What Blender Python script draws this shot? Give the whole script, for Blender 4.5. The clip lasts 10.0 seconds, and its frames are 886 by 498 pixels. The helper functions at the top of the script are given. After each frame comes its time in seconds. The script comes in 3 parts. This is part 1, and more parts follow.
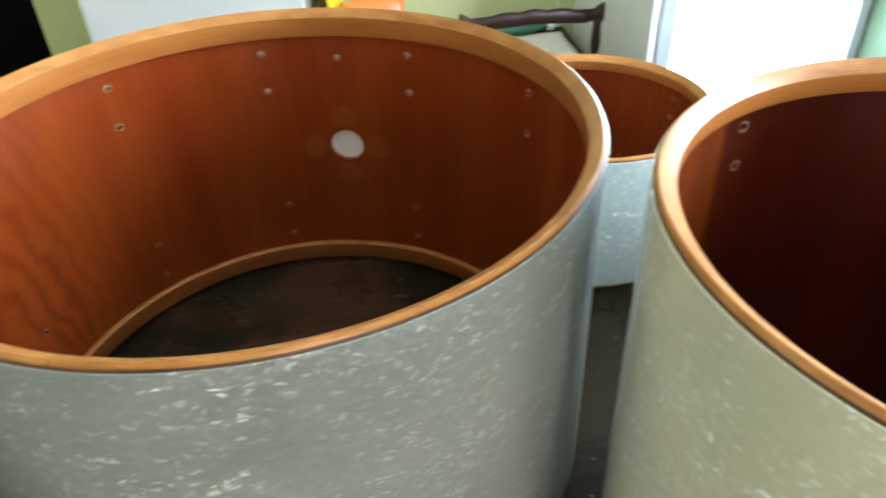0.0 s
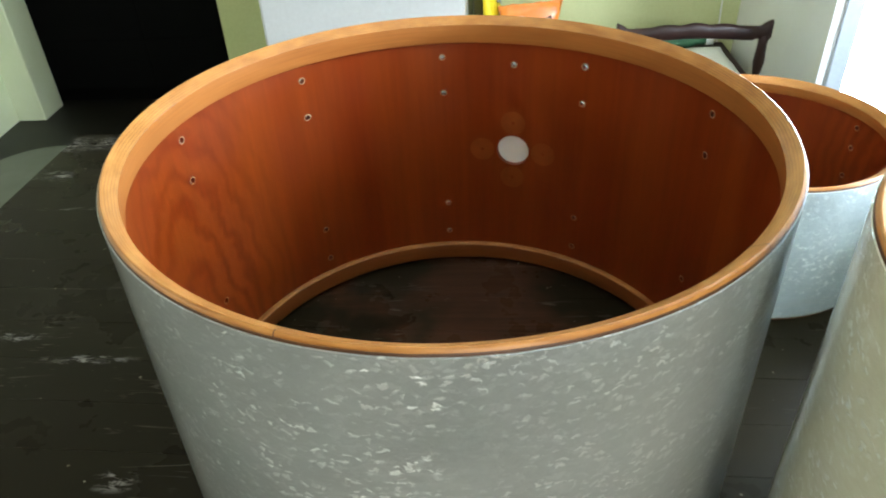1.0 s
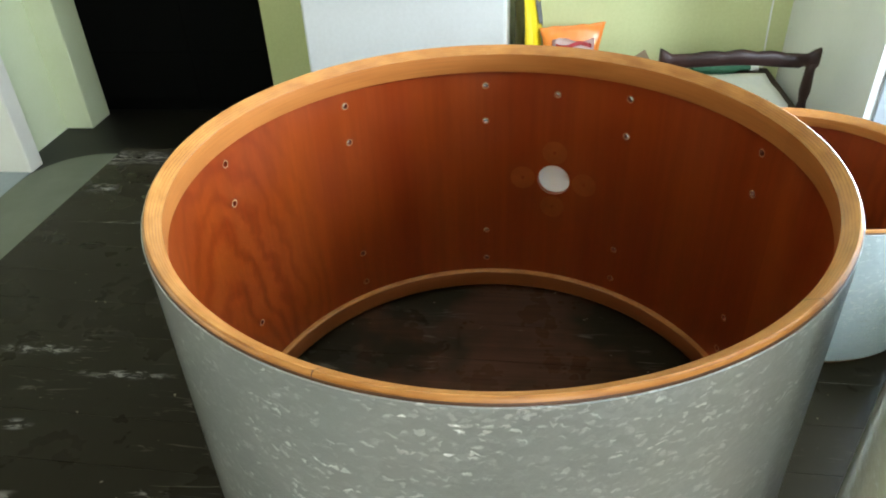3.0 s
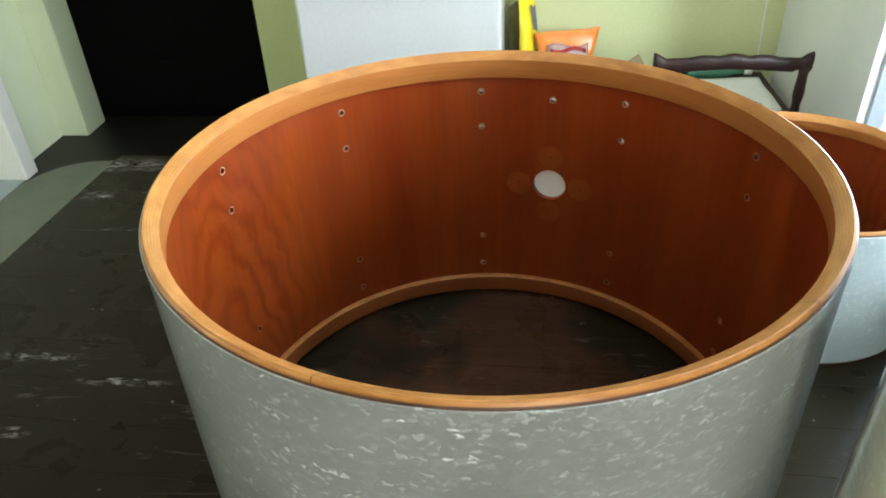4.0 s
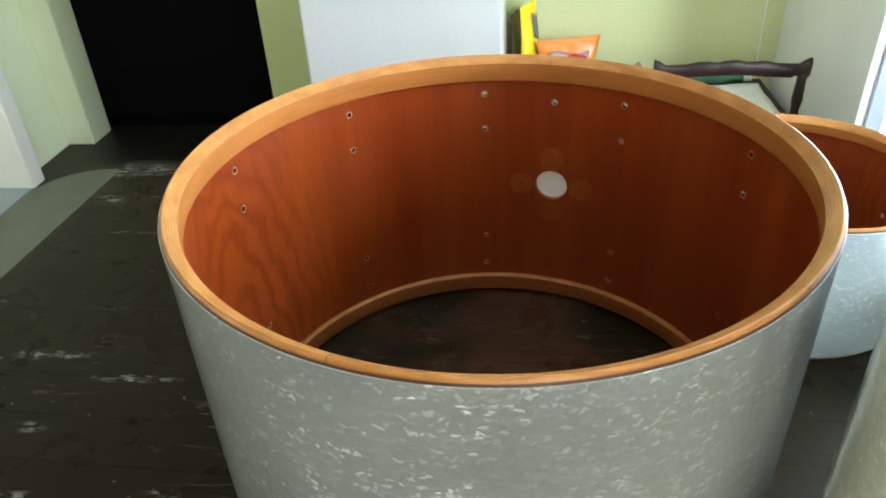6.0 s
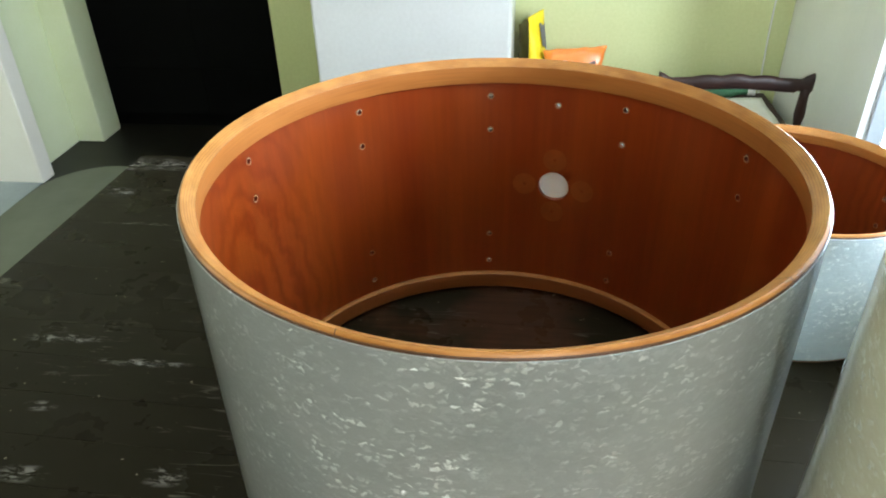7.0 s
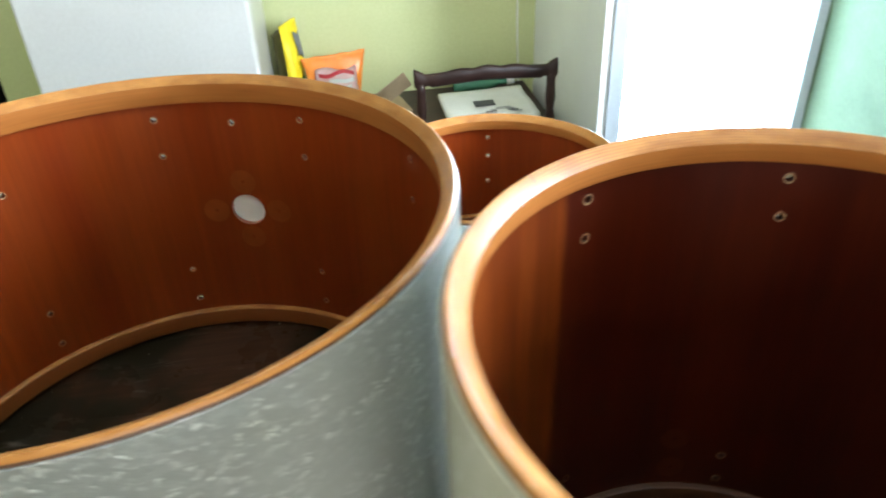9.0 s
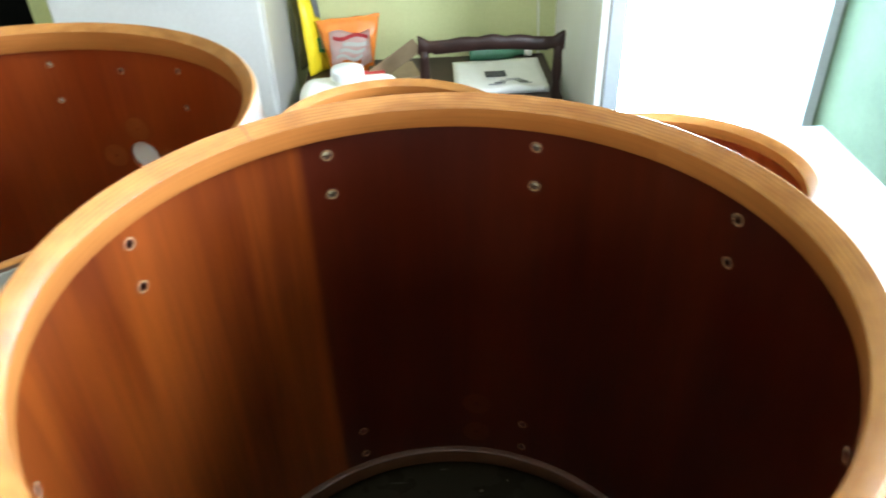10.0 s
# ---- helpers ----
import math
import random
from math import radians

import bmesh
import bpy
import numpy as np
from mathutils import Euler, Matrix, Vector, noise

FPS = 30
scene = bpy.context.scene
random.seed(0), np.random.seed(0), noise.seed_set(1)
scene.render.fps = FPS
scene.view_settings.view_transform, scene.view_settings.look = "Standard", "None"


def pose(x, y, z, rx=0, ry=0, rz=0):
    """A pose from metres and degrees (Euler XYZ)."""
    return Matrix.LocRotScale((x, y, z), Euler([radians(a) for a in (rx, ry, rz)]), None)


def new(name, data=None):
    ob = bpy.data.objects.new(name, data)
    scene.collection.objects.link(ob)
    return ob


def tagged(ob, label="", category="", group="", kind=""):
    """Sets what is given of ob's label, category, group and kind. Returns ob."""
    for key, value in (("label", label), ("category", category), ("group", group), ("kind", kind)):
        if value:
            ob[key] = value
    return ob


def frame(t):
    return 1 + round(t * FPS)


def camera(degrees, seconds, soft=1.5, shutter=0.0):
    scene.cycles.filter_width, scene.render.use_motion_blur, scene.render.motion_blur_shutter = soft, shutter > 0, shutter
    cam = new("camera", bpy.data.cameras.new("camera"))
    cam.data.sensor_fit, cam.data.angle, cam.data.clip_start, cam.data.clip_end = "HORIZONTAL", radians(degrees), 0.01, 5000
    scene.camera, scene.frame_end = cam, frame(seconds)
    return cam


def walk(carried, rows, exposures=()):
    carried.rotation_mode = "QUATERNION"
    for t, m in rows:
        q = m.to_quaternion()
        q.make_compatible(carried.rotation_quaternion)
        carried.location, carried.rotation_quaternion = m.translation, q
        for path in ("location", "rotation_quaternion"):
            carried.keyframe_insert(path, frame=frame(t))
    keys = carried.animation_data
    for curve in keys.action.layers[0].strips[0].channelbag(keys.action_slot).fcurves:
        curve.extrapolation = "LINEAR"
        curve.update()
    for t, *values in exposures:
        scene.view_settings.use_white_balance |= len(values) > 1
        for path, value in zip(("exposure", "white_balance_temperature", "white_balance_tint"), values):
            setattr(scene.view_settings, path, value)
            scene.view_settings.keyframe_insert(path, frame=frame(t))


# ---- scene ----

cam = camera(63.09, 10.0, soft=1.9, shutter=0.45)
# seconds, x, y, z, and the turn in degrees
ROWS = [
    (0.0, 0.0805, -0.5489, 1.3937, 53.96, 1.89, -8.36),
    (0.5, 0.0457, -0.5540, 1.3964, 54.11, 2.60, -0.82),
    (1.0, 0.0327, -0.5555, 1.4070, 54.50, 2.41, 2.60),
    (1.5, 0.0286, -0.5509, 1.4100, 55.00, 2.16, 4.47),
    (2.0, 0.0271, -0.5449, 1.4108, 55.15, 2.13, 5.33),
    (2.5, 0.0264, -0.5413, 1.4151, 55.51, 2.26, 5.88),
    (4.0, 0.0252, -0.5433, 1.4189, 56.14, 2.39, 5.34),
    (4.5, 0.0277, -0.5529, 1.4208, 56.47, 2.64, 5.11),
    (5.0, 0.0245, -0.5599, 1.4188, 56.61, 2.44, 4.71),
    (6.5, 0.0248, -0.5845, 1.4216, 57.25, 2.42, 6.14),
    (7.0, 0.0269, -0.6014, 1.4220, 57.60, 1.44, 6.43),
    (7.5, 0.0270, -0.5895, 1.4236, 57.44, 1.75, 4.17),
    (8.0, 0.0179, -0.5479, 1.4171, 57.90, 1.69, -2.94),
    (8.5, 0.0609, -0.5352, 1.4054, 56.94, 2.51, -12.73),
    (9.0, 0.1930, -0.5369, 1.3966, 57.63, 2.06, -9.12),
    (9.2, 0.2723, -0.5464, 1.3965, 57.23, 1.37, -4.11),
    (9.5, 0.3630, -0.5705, 1.3929, 54.62, 1.55, 1.55),
    (9.7, 0.3915, -0.5796, 1.3937, 54.67, 1.94, 1.81),
    (9.8, 0.4002, -0.5791, 1.3921, 55.10, 1.33, 0.50),
    (10.0, 0.4258, -0.5805, 1.3860, 55.68, 1.62, -2.22),
]
walk(cam, [(t, pose(x, y, z, rx, ry, rz)) for t, x, y, z, rx, ry, rz in ROWS], [(0.0, 0.40), (10.0, 0.40)])

# ---------------------------------------------------------------- light
TABLE = 0.80          # height of the table top
world = bpy.data.worlds.new("sky")
scene.world = world
world.use_nodes = True
wn = world.node_tree
sky = wn.nodes.new("ShaderNodeTexSky")
sky.sky_type, sky.sun_disc, sky.sun_elevation, sky.sun_rotation = "NISHITA", False, radians(42), radians(70)
wn.links.new(sky.outputs[0], wn.nodes["Background"].inputs[0])
wn.nodes["Background"].inputs[1].default_value = 0.12


def window_light(name, x, y, z, rx, rz, wide, high, watts, colour):
    lamp = bpy.data.lights.new(name, "AREA")
    lamp.shape, lamp.size, lamp.size_y, lamp.energy, lamp.color = "RECTANGLE", wide, high, watts, colour
    ob = new(name, lamp)
    ob.matrix_world = pose(x, y, z, rx, 0, rz)
    return ob


# daylight through the side window, plus fill from added unseen windows behind and left
window_light("side_window_daylight", 1.495, 0.04, 1.50, 90, 90, 0.68, 1.00, 82, (0.75, 0.87, 1.0))
window_light("rear_window_daylight", 0.82, -2.72, 1.52, 90, 0, 1.28, 1.40, 46, (1.0, 0.97, 0.91))
window_light("left_window_daylight", -2.38, -0.35, 1.55, 90, -90, 1.50, 1.06, 7, (1.0, 0.95, 0.82))

# ---------------------------------------------------------------- materials


class Mat:
    def __init__(self, name, rough=0.5, metal=0.0, spec=0.5, coat=0.0, coat_rough=0.1):
        self.m = bpy.data.materials.new(name)
        self.m.use_nodes = True
        self.t = self.m.node_tree
        self.b = self.t.nodes["Principled BSDF"]
        self.b.inputs["Roughness"].default_value = rough
        self.b.inputs["Metallic"].default_value = metal
        self.b.inputs["Specular IOR Level"].default_value = spec
        self.b.inputs["Coat Weight"].default_value = coat
        self.b.inputs["Coat Roughness"].default_value = coat_rough

    def node(self, kind, **inputs):
        n = self.t.nodes.new(kind)
        for k, v in inputs.items():
            self.put(n, k, v)
        return n

    def put(self, n, key, v):
        sock = n.inputs[int(key[1:])] if key[0] == "i" and key[1:].isdigit() else n.inputs[key.replace("_", " ")]
        if hasattr(v, "is_linked"):
            self.t.links.new(v, sock)
        else:
            sock.default_value = v

    def coords(self, scale=(1, 1, 1), uv=False, turn=(0, 0, 0)):
        c = self.node("ShaderNodeTexCoord")
        mp = self.node("ShaderNodeMapping")
        self.t.links.new(c.outputs["UV" if uv else "Object"], mp.inputs[0])
        mp.inputs["Scale"].default_value = scale
        mp.inputs["Rotation"].default_value = turn
        return mp.outputs[0]

    def noise(self, vec, scale, detail=4, rough=0.55, warp=0.0):
        n = self.node("ShaderNodeTexNoise", Vector=vec, Scale=scale, Detail=detail, Roughness=rough, Distortion=warp)
        return n.outputs[0]

    def ramp(self, fac, *stops):
        n = self.node("ShaderNodeValToRGB", Fac=fac)
        el = n.color_ramp.elements
        while len(el) < len(stops):
            el.new(0.5)
        for e, (p, c) in zip(el, stops):
            e.position = p
            e.color = (*c, 1) if len(c) == 3 else c
        return n.outputs[0]

    def mix(self, fac, a, b, how="MIX"):
        n = self.t.nodes.new("ShaderNodeMix")
        n.data_type, n.blend_type = "RGBA", how
        for k, v in ((0, fac), (6, a), (7, b)):
            if hasattr(v, "is_linked"):
                self.t.links.new(v, n.inputs[k])
            else:
                n.inputs[k].default_value = v if k == 0 else ((*v, 1) if len(v) == 3 else v)
        return n.outputs[2]

    def maths(self, op, a, b=0.0, c=0.5):
        n = self.t.nodes.new("ShaderNodeMath")
        n.operation = op
        for k, v in ((0, a), (1, b), (2, c)):
            if hasattr(v, "is_linked"):
                self.t.links.new(v, n.inputs[k])
            else:
                n.inputs[k].default_value = v
        return n.outputs[0]

    def out(self, colour=None, bump=None, strength=0.2, dist=0.002, rough=None):
        if colour is not None:
            self.put(self.b, "Base_Color", colour if hasattr(colour, "is_linked") else (*colour, 1))
        if bump is not None:
            n = self.node("ShaderNodeBump", Height=bump, Strength=strength, Distance=dist)
            self.t.links.new(n.outputs[0], self.b.inputs["Normal"])
        if rough is not None:
            self.put(self.b, "Roughness", rough)
        return self.m


def rnd(m):
    return m.node("ShaderNodeObjectInfo").outputs["Random"]


def make_pearl(name, tint, thin=0.30):
    """Celluloid pearl wrap: small nacre flakes, each tilted its own way, gathered in drifts over a calm grey ground."""
    m = Mat(name, rough=0.34, spec=0.4, coat=1.0, coat_rough=0.05)
    uv = m.coords((1, 1, 1), uv=True)
    warp = m.node("ShaderNodeTexNoise", Vector=uv, Scale=110.0, Detail=3.0)
    moved = m.node("ShaderNodeMix")
    moved.data_type = "VECTOR"
    m.put(moved, "i0", 0.014)
    m.t.links.new(uv, moved.inputs[4])
    m.t.links.new(warp.outputs["Color"], moved.inputs[5])
    st = m.node("ShaderNodeMapping", Vector=moved.outputs[1])
    st.inputs["Scale"].default_value = (150, 330, 1)
    st.inputs["Rotation"].default_value = (0, 0, 0.16)
    flake = m.node("ShaderNodeTexVoronoi", Vector=st.outputs[0], Scale=1.0, Randomness=1.0)
    tone = m.node("ShaderNodeSeparateColor")
    m.t.links.new(flake.outputs["Color"], tone.inputs[0])
    body = m.ramp(flake.outputs["Distance"], (0.34, (1, 1, 1)), (0.56, (0, 0, 0)))
    pick = m.ramp(tone.outputs[0], (0.50, (0, 0, 0)), (0.90, (1, 1, 1)))
    drift = m.ramp(m.noise(uv, 17.0, 5, 0.68, 0.6), (0.40, (0.05, 0.05, 0.05)), (0.60, (1, 1, 1)))
    lit = m.mix(1.0, m.mix(1.0, pick, body, "MULTIPLY"), drift, "MULTIPLY")
    streak = m.ramp(m.noise(m.coords((40, 110, 1), uv=True), 1.0, 4, 0.65, 0.8), (0.34, (0.36, 0.36, 0.36)), (0.68, (0.64, 0.64, 0.64)))
    ground = m.mix(0.22, tint, streak, "OVERLAY")
    broad = m.ramp(m.noise(uv, 7.0, 3), (0.3, (0.76, 0.78, 0.76)), (0.7, (1.04, 1.03, 1.0)))
    ground = m.mix(1.0, ground, broad, "MULTIPLY")
    dim = m.mix(1.0, m.ramp(tone.outputs[1], (0.55, (0, 0, 0)), (1.0, (0.55, 0.55, 0.55))), drift, "MULTIPLY")
    ground = m.mix(dim, ground, m.mix(0.30, ground, (0.92, 0.94, 0.90)))
    col = m.mix(m.mix(1.0, lit, (0.80, 0.80, 0.80), "MULTIPLY"), ground, (0.93, 0.95, 0.91))
    # every flake faces a slightly different way
    off = m.node("ShaderNodeVectorMath", i0=flake.outputs["Color"], i1=(0.5, 0.5, 0.5))
    off.operation = "SUBTRACT"
    far = m.node("ShaderNodeVectorMath", i0=off.outputs[0])
    far.operation = "SCALE"
    m.put(far, "Scale", m.maths("MULTIPLY_ADD", lit, 0.75, 0.10))
    tip = m.node("ShaderNodeVectorMath", i0=m.node("ShaderNodeNewGeometry").outputs["Normal"], i1=far.outputs[0])
    tip.operation = "ADD"
    unit = m.node("ShaderNodeVectorMath", i0=tip.outputs[0])
    unit.operation = "NORMALIZE"
    pebble = m.noise(m.coords((1, 1.8, 1), uv=True), 85.0, 4, 0.6, 0.6)
    m.out(col)
    bump = m.node("ShaderNodeBump", Height=m.mix(0.35, pebble, lit), Strength=0.55, Distance=0.0030, Normal=unit.outputs[0])
    m.t.links.new(bump.outputs[0], m.b.inputs["Normal"])
    m.put(m.b, "Metallic", m.maths("MULTIPLY", lit, 0.45))
    # thin celluloid lets some light through
    film = m.node("ShaderNodeBsdfTranslucent", Color=(1.0, 0.95, 0.86, 1))
    both = m.node("ShaderNodeMixShader", i0=thin, i1=m.b.outputs[0], i2=film.outputs[0])
    m.t.links.new(both.outputs[0], m.t.nodes["Material Output"].inputs[0])
    return m.m


def make_shell_wood(name, dark, light, grain=1.0, sheet=None):
    """Stained and lacquered veneer with upright grain and cathedral figure."""
    m = Mat(name, rough=0.34, spec=0.45, coat=0.45, coat_rough=0.13)
    v = m.coords((1, 1, 1), uv=True)
    mp = m.node("ShaderNodeMapping", Vector=v)
    mp.inputs["Location"].default_value = (-0.775, -0.035, 0)
    sc = m.node("ShaderNodeMapping", Vector=mp.outputs[0])
    sc.inputs["Scale"].default_value = (1.0, 0.42, 0)
    far = m.node("ShaderNodeVectorMath", i0=sc.outputs[0])
    far.operation = "LENGTH"
    wob = m.noise(m.coords((9, 7, 1), uv=True), 1.0, 4, 0.55)
    dist_ = m.maths("ADD", far.outputs["Value"], m.maths("MULTIPLY", wob, 0.095))
    rings = m.maths("SINE", m.maths("MULTIPLY", dist_, 300.0))
    fine = m.noise(m.coords((130, 5, 1), uv=True), 1.0, 4, 0.6)
    wide = m.noise(m.coords((13, 1.3, 1), uv=True), 1.0, 4, 0.5)
    zone = m.ramp(far.outputs["Value"], (0.08, (0.76, 0.76, 0.76)), (0.18, (0.05, 0.05, 0.05)))
    a = m.ramp(m.maths("MULTIPLY_ADD", rings, 0.5), (0.0, dark), (0.75, light))
    b = m.ramp(wide, (0.30, dark), (0.70, light))
    col = m.mix(zone, b, a)
    col = m.mix(0.14 * grain, col, m.ramp(fine, (0.35, (0.25, 0.25, 0.25)), (0.65, (0.75, 0.75, 0.75))), "OVERLAY")
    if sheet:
        # side-lit strip, painted as a paler sheet of veneer between two upright edges
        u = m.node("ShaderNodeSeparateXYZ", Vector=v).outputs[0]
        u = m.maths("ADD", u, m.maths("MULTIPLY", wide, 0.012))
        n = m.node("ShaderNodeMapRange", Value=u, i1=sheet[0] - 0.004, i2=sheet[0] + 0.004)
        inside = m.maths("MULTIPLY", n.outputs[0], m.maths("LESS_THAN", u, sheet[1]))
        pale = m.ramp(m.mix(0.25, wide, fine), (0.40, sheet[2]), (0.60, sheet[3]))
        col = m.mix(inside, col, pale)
    rough = m.ramp(m.noise(v, 12, 2), (0.3, (0.30, 0.30, 0.30)), (0.7, (0.40, 0.40, 0.40)))
    return m.out(col, None, rough=rough)


def make_ring_wood(name, a=(0.295, 0.100, 0.021), b=(0.385, 0.142, 0.033)):
    m = Mat(name, rough=0.38, spec=0.40, coat=0.20, coat_rough=0.18)
    fine = m.noise(m.coords((10, 600, 1), uv=True), 1.0, 4, 0.6)
    wide = m.noise(m.coords((6, 30, 1), uv=True), 1.0, 3)
    col = m.ramp(wide, (0.3, a), (0.7, b))
    col = m.mix(0.35, col, m.ramp(fine, (0.3, (0.3, 0.3, 0.3)), (0.7, (0.7, 0.7, 0.7))), "OVERLAY")
    return m.out(col, fine, 0.05, 0.0004)


def make_edge_wood(name):
    """Lacquered bearing edge: thin plies show as rings, broken where the cut runs across them."""
    m = Mat(name, rough=0.36, spec=0.32, coat=0.08, coat_rough=0.20)
    v = m.coords((1, 1, 0))
    ln = m.node("ShaderNodeVectorMath", i0=v)
    ln.operation = "LENGTH"
    wob = m.noise(m.coords((5, 5, 5)), 3.0, 3)
    fine = m.noise(m.coords((40, 40, 300)), 3.0, 3)
    r = m.maths("ADD", ln.outputs["Value"], m.maths("MULTIPLY", m.maths("ADD", wob, m.maths("MULTIPLY", fine, 0.22)), 0.0034))
    ply = m.maths("SINE", m.maths("MULTIPLY", r, 3300.0))
    base = m.ramp(m.noise(m.coords((9, 9, 40)), 4.0, 4), (0.3, (0.29, 0.108, 0.020)), (0.7, (0.45, 0.195, 0.048)))
    part_ = m.ramp(m.noise(m.coords((14, 14, 14)), 2.0, 3), (0.34, (0.25, 0.25, 0.25)), (0.62, (1, 1, 1)))
    line = m.mix(1.0, m.ramp(ply, (0.30, (0, 0, 0)), (0.95, (0.48, 0.48, 0.48))), part_, "MULTIPLY")
    col = m.mix(line, base, (0.085, 0.026, 0.006))
    return m.out(col, ply, 0.10, 0.0004)


def make_table_wood(name):
    """Dark painted boards, scuffed, with pale scratches and dusty smears."""
    m = Mat(name, rough=0.3, spec=0.08)
    w = m.node("ShaderNodeNewGeometry").outputs["Position"]
    grain = m.noise(m.node("ShaderNodeMapping", Vector=w, Scale=(6, 160, 1)).outputs[0], 1.0, 5, 0.65, 0.3)
    patch = m.noise(w, 4.2, 4, 0.6)
    col = m.ramp(grain, (0.30, (0.036, 0.0165, 0.0090)), (0.74, (0.086, 0.0400, 0.0215)))
    col = m.mix(m.ramp(patch, (0.40, (0, 0, 0)), (0.62, (0.45, 0.45, 0.45))), col, (0.042, 0.0205, 0.0110))
    # brown in the middle, dark olive outward: bounced and reflected light put into the colour
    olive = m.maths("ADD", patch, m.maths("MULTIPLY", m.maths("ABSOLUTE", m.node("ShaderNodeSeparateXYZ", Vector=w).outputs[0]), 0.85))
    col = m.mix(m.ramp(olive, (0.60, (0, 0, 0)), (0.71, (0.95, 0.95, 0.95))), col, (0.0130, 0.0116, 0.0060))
    col = m.mix(m.maths("MULTIPLY", rnd(m), 0.34), col, (0.012, 0.009, 0.006))
    sv = m.node("ShaderNodeMapping", Vector=w, Scale=(9, 62, 1))
    scratch = m.noise(sv.outputs[0], 1.0, 3, 0.7, 1.6)
    area = m.ramp(m.noise(w, 5.3, 3, 0.6), (0.47, (0, 0, 0)), (0.57, (1, 1, 1)))
    scr = m.mix(1.0, m.ramp(scratch, (0.60, (0, 0, 0)), (0.70, (0.60, 0.60, 0.60))), area, "MULTIPLY")
    col = m.mix(scr, col, (0.16, 0.15, 0.12))
    for cx, cy, rx, ry, amount in ((-0.72, 0.645, 0.10, 0.035, 0.75), (-0.64, 0.415, 0.08, 0.006, 0.6), (-0.725, 0.525, 0.035, 0.022, 0.5), (-0.59, 0.106, 0.07, 0.012, 0.7),
                                   (-0.46, 0.066, 0.07, 0.010, 0.8), (-0.55, -0.02, 0.025, 0.010, 0.6), (-0.51, -0.12, 0.035, 0.014, 0.7), (-0.35, -0.11, 0.03, 0.016, 0.7)):
        q = m.node("ShaderNodeMapping", Vector=w)
        q.vector_type = "TEXTURE"
        q.inputs["Location"].default_value = (cx, cy, 0)
        q.inputs["Scale"].default_value = (rx, ry, 1e6)
        ln = m.node("ShaderNodeVectorMath", i0=q.outputs[0])
        ln.operation = "LENGTH"
        inside = m.ramp(ln.outputs["Value"], (0.45, (amount, amount, amount)), (1.0, (0, 0, 0)))
        torn = m.ramp(m.noise(m.node("ShaderNodeMapping", Vector=w, Scale=(38, 110, 1)).outputs[0], 1.0, 4, 0.7, 0.8), (0.50, (0, 0, 0)), (0.60, (1, 1, 1)))
        col = m.mix(m.mix(1.0, inside, torn, "MULTIPLY"), col, (0.24, 0.225, 0.20))
    fleck = m.ramp(m.noise(w, 75, 2), (0.72, (0, 0, 0)), (0.75, (0.7, 0.7, 0.7)))
    col = m.mix(fleck, col, (0.28, 0.26, 0.20))
    rough = m.ramp(m.noise(w, 9.0, 4, 0.65), (0.3, (0.20, 0.20, 0.20)), (0.7, (0.42, 0.42, 0.42)))
    return m.out(col, grain, 0.05, 0.0005, rough)


def make_plain(name, a, b, scale=8.0, rough=0.5, bump=0.05, dist=0.001, spec=0.5, metal=0.0, fine=90.0, coat=0.0):
    m = Mat(name, rough=rough, spec=spec, metal=metal, coat=coat)
    v = m.coords((1, 1, 1))
    col = m.ramp(m.noise(v, scale, 4), (0.3, a), (0.7, b))
    f = m.noise(v, fine, 3)
    col = m.mix(0.12, col, m.ramp(f, (0.3, (0.3, 0.3, 0.3)), (0.7, (0.7, 0.7, 0.7))), "OVERLAY")
    return m.out(col, f, bump, dist)


def make_glow(name, colour, strength):
    m = Mat(name)
    m.b.inputs["Base Color"].default_value = (0, 0, 0, 1)
    m.b.inputs["Emission Color"].default_value = (*colour, 1)
    m.b.inputs["Emission Strength"].default_value = strength
    return m.m


PEARL = make_pearl("pearl_wrap", (0.308, 0.328, 0.322))
# creamier tint, brightened to make up for light that misses the floor tom
PEARL_WARM = make_pearl("brightened_cream_pearl", (0.66, 0.605, 0.45), 0.03)
# bluish brighter copy: daylight on the rack toms is put into the tint
PEARL_LIT = make_pearl("daylit_pearl_wrap", (0.50, 0.575, 0.62))
SHELL = make_shell_wood("stained_veneer", (0.160, 0.0180, 0.0015), (0.238, 0.0420, 0.0048))
# floor tom veneer: its shade and the lit strip are put into the colour
SHELL_SHADED = make_shell_wood("shaded_veneer", (0.027, 0.0026, 0.0007), (0.078, 0.0098, 0.0017), 1.0,
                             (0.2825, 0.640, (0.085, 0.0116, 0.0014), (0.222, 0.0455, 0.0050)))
RING = make_ring_wood("maple_ring")
RING_LOW = make_ring_wood("shaded_ring", (0.150, 0.042, 0.0085), (0.215, 0.066, 0.0135))
EDGE = make_edge_wood("bearing_edge_plies")
RAW = make_plain("raw_wood", (0.30, 0.17, 0.09), (0.40, 0.25, 0.14), 200, 0.7, 0.2, 0.0005)
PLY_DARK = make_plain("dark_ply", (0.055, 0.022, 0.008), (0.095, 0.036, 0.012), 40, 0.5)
# MARK darkened to sit in the painted shade of the floor tom
MARK_DARK = make_plain("shaded_imprint", (0.075, 0.0135, 0.0025), (0.095, 0.018, 0.0035), 60, 0.4)
MARK = make_plain("faded_stain", (0.20, 0.043, 0.006), (0.245, 0.058, 0.009), 60, 0.4)
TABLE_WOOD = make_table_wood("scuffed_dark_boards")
TABLE_FRAME = make_plain("dark_table_frame", (0.020, 0.015, 0.010), (0.040, 0.030, 0.020), 12, 0.45)
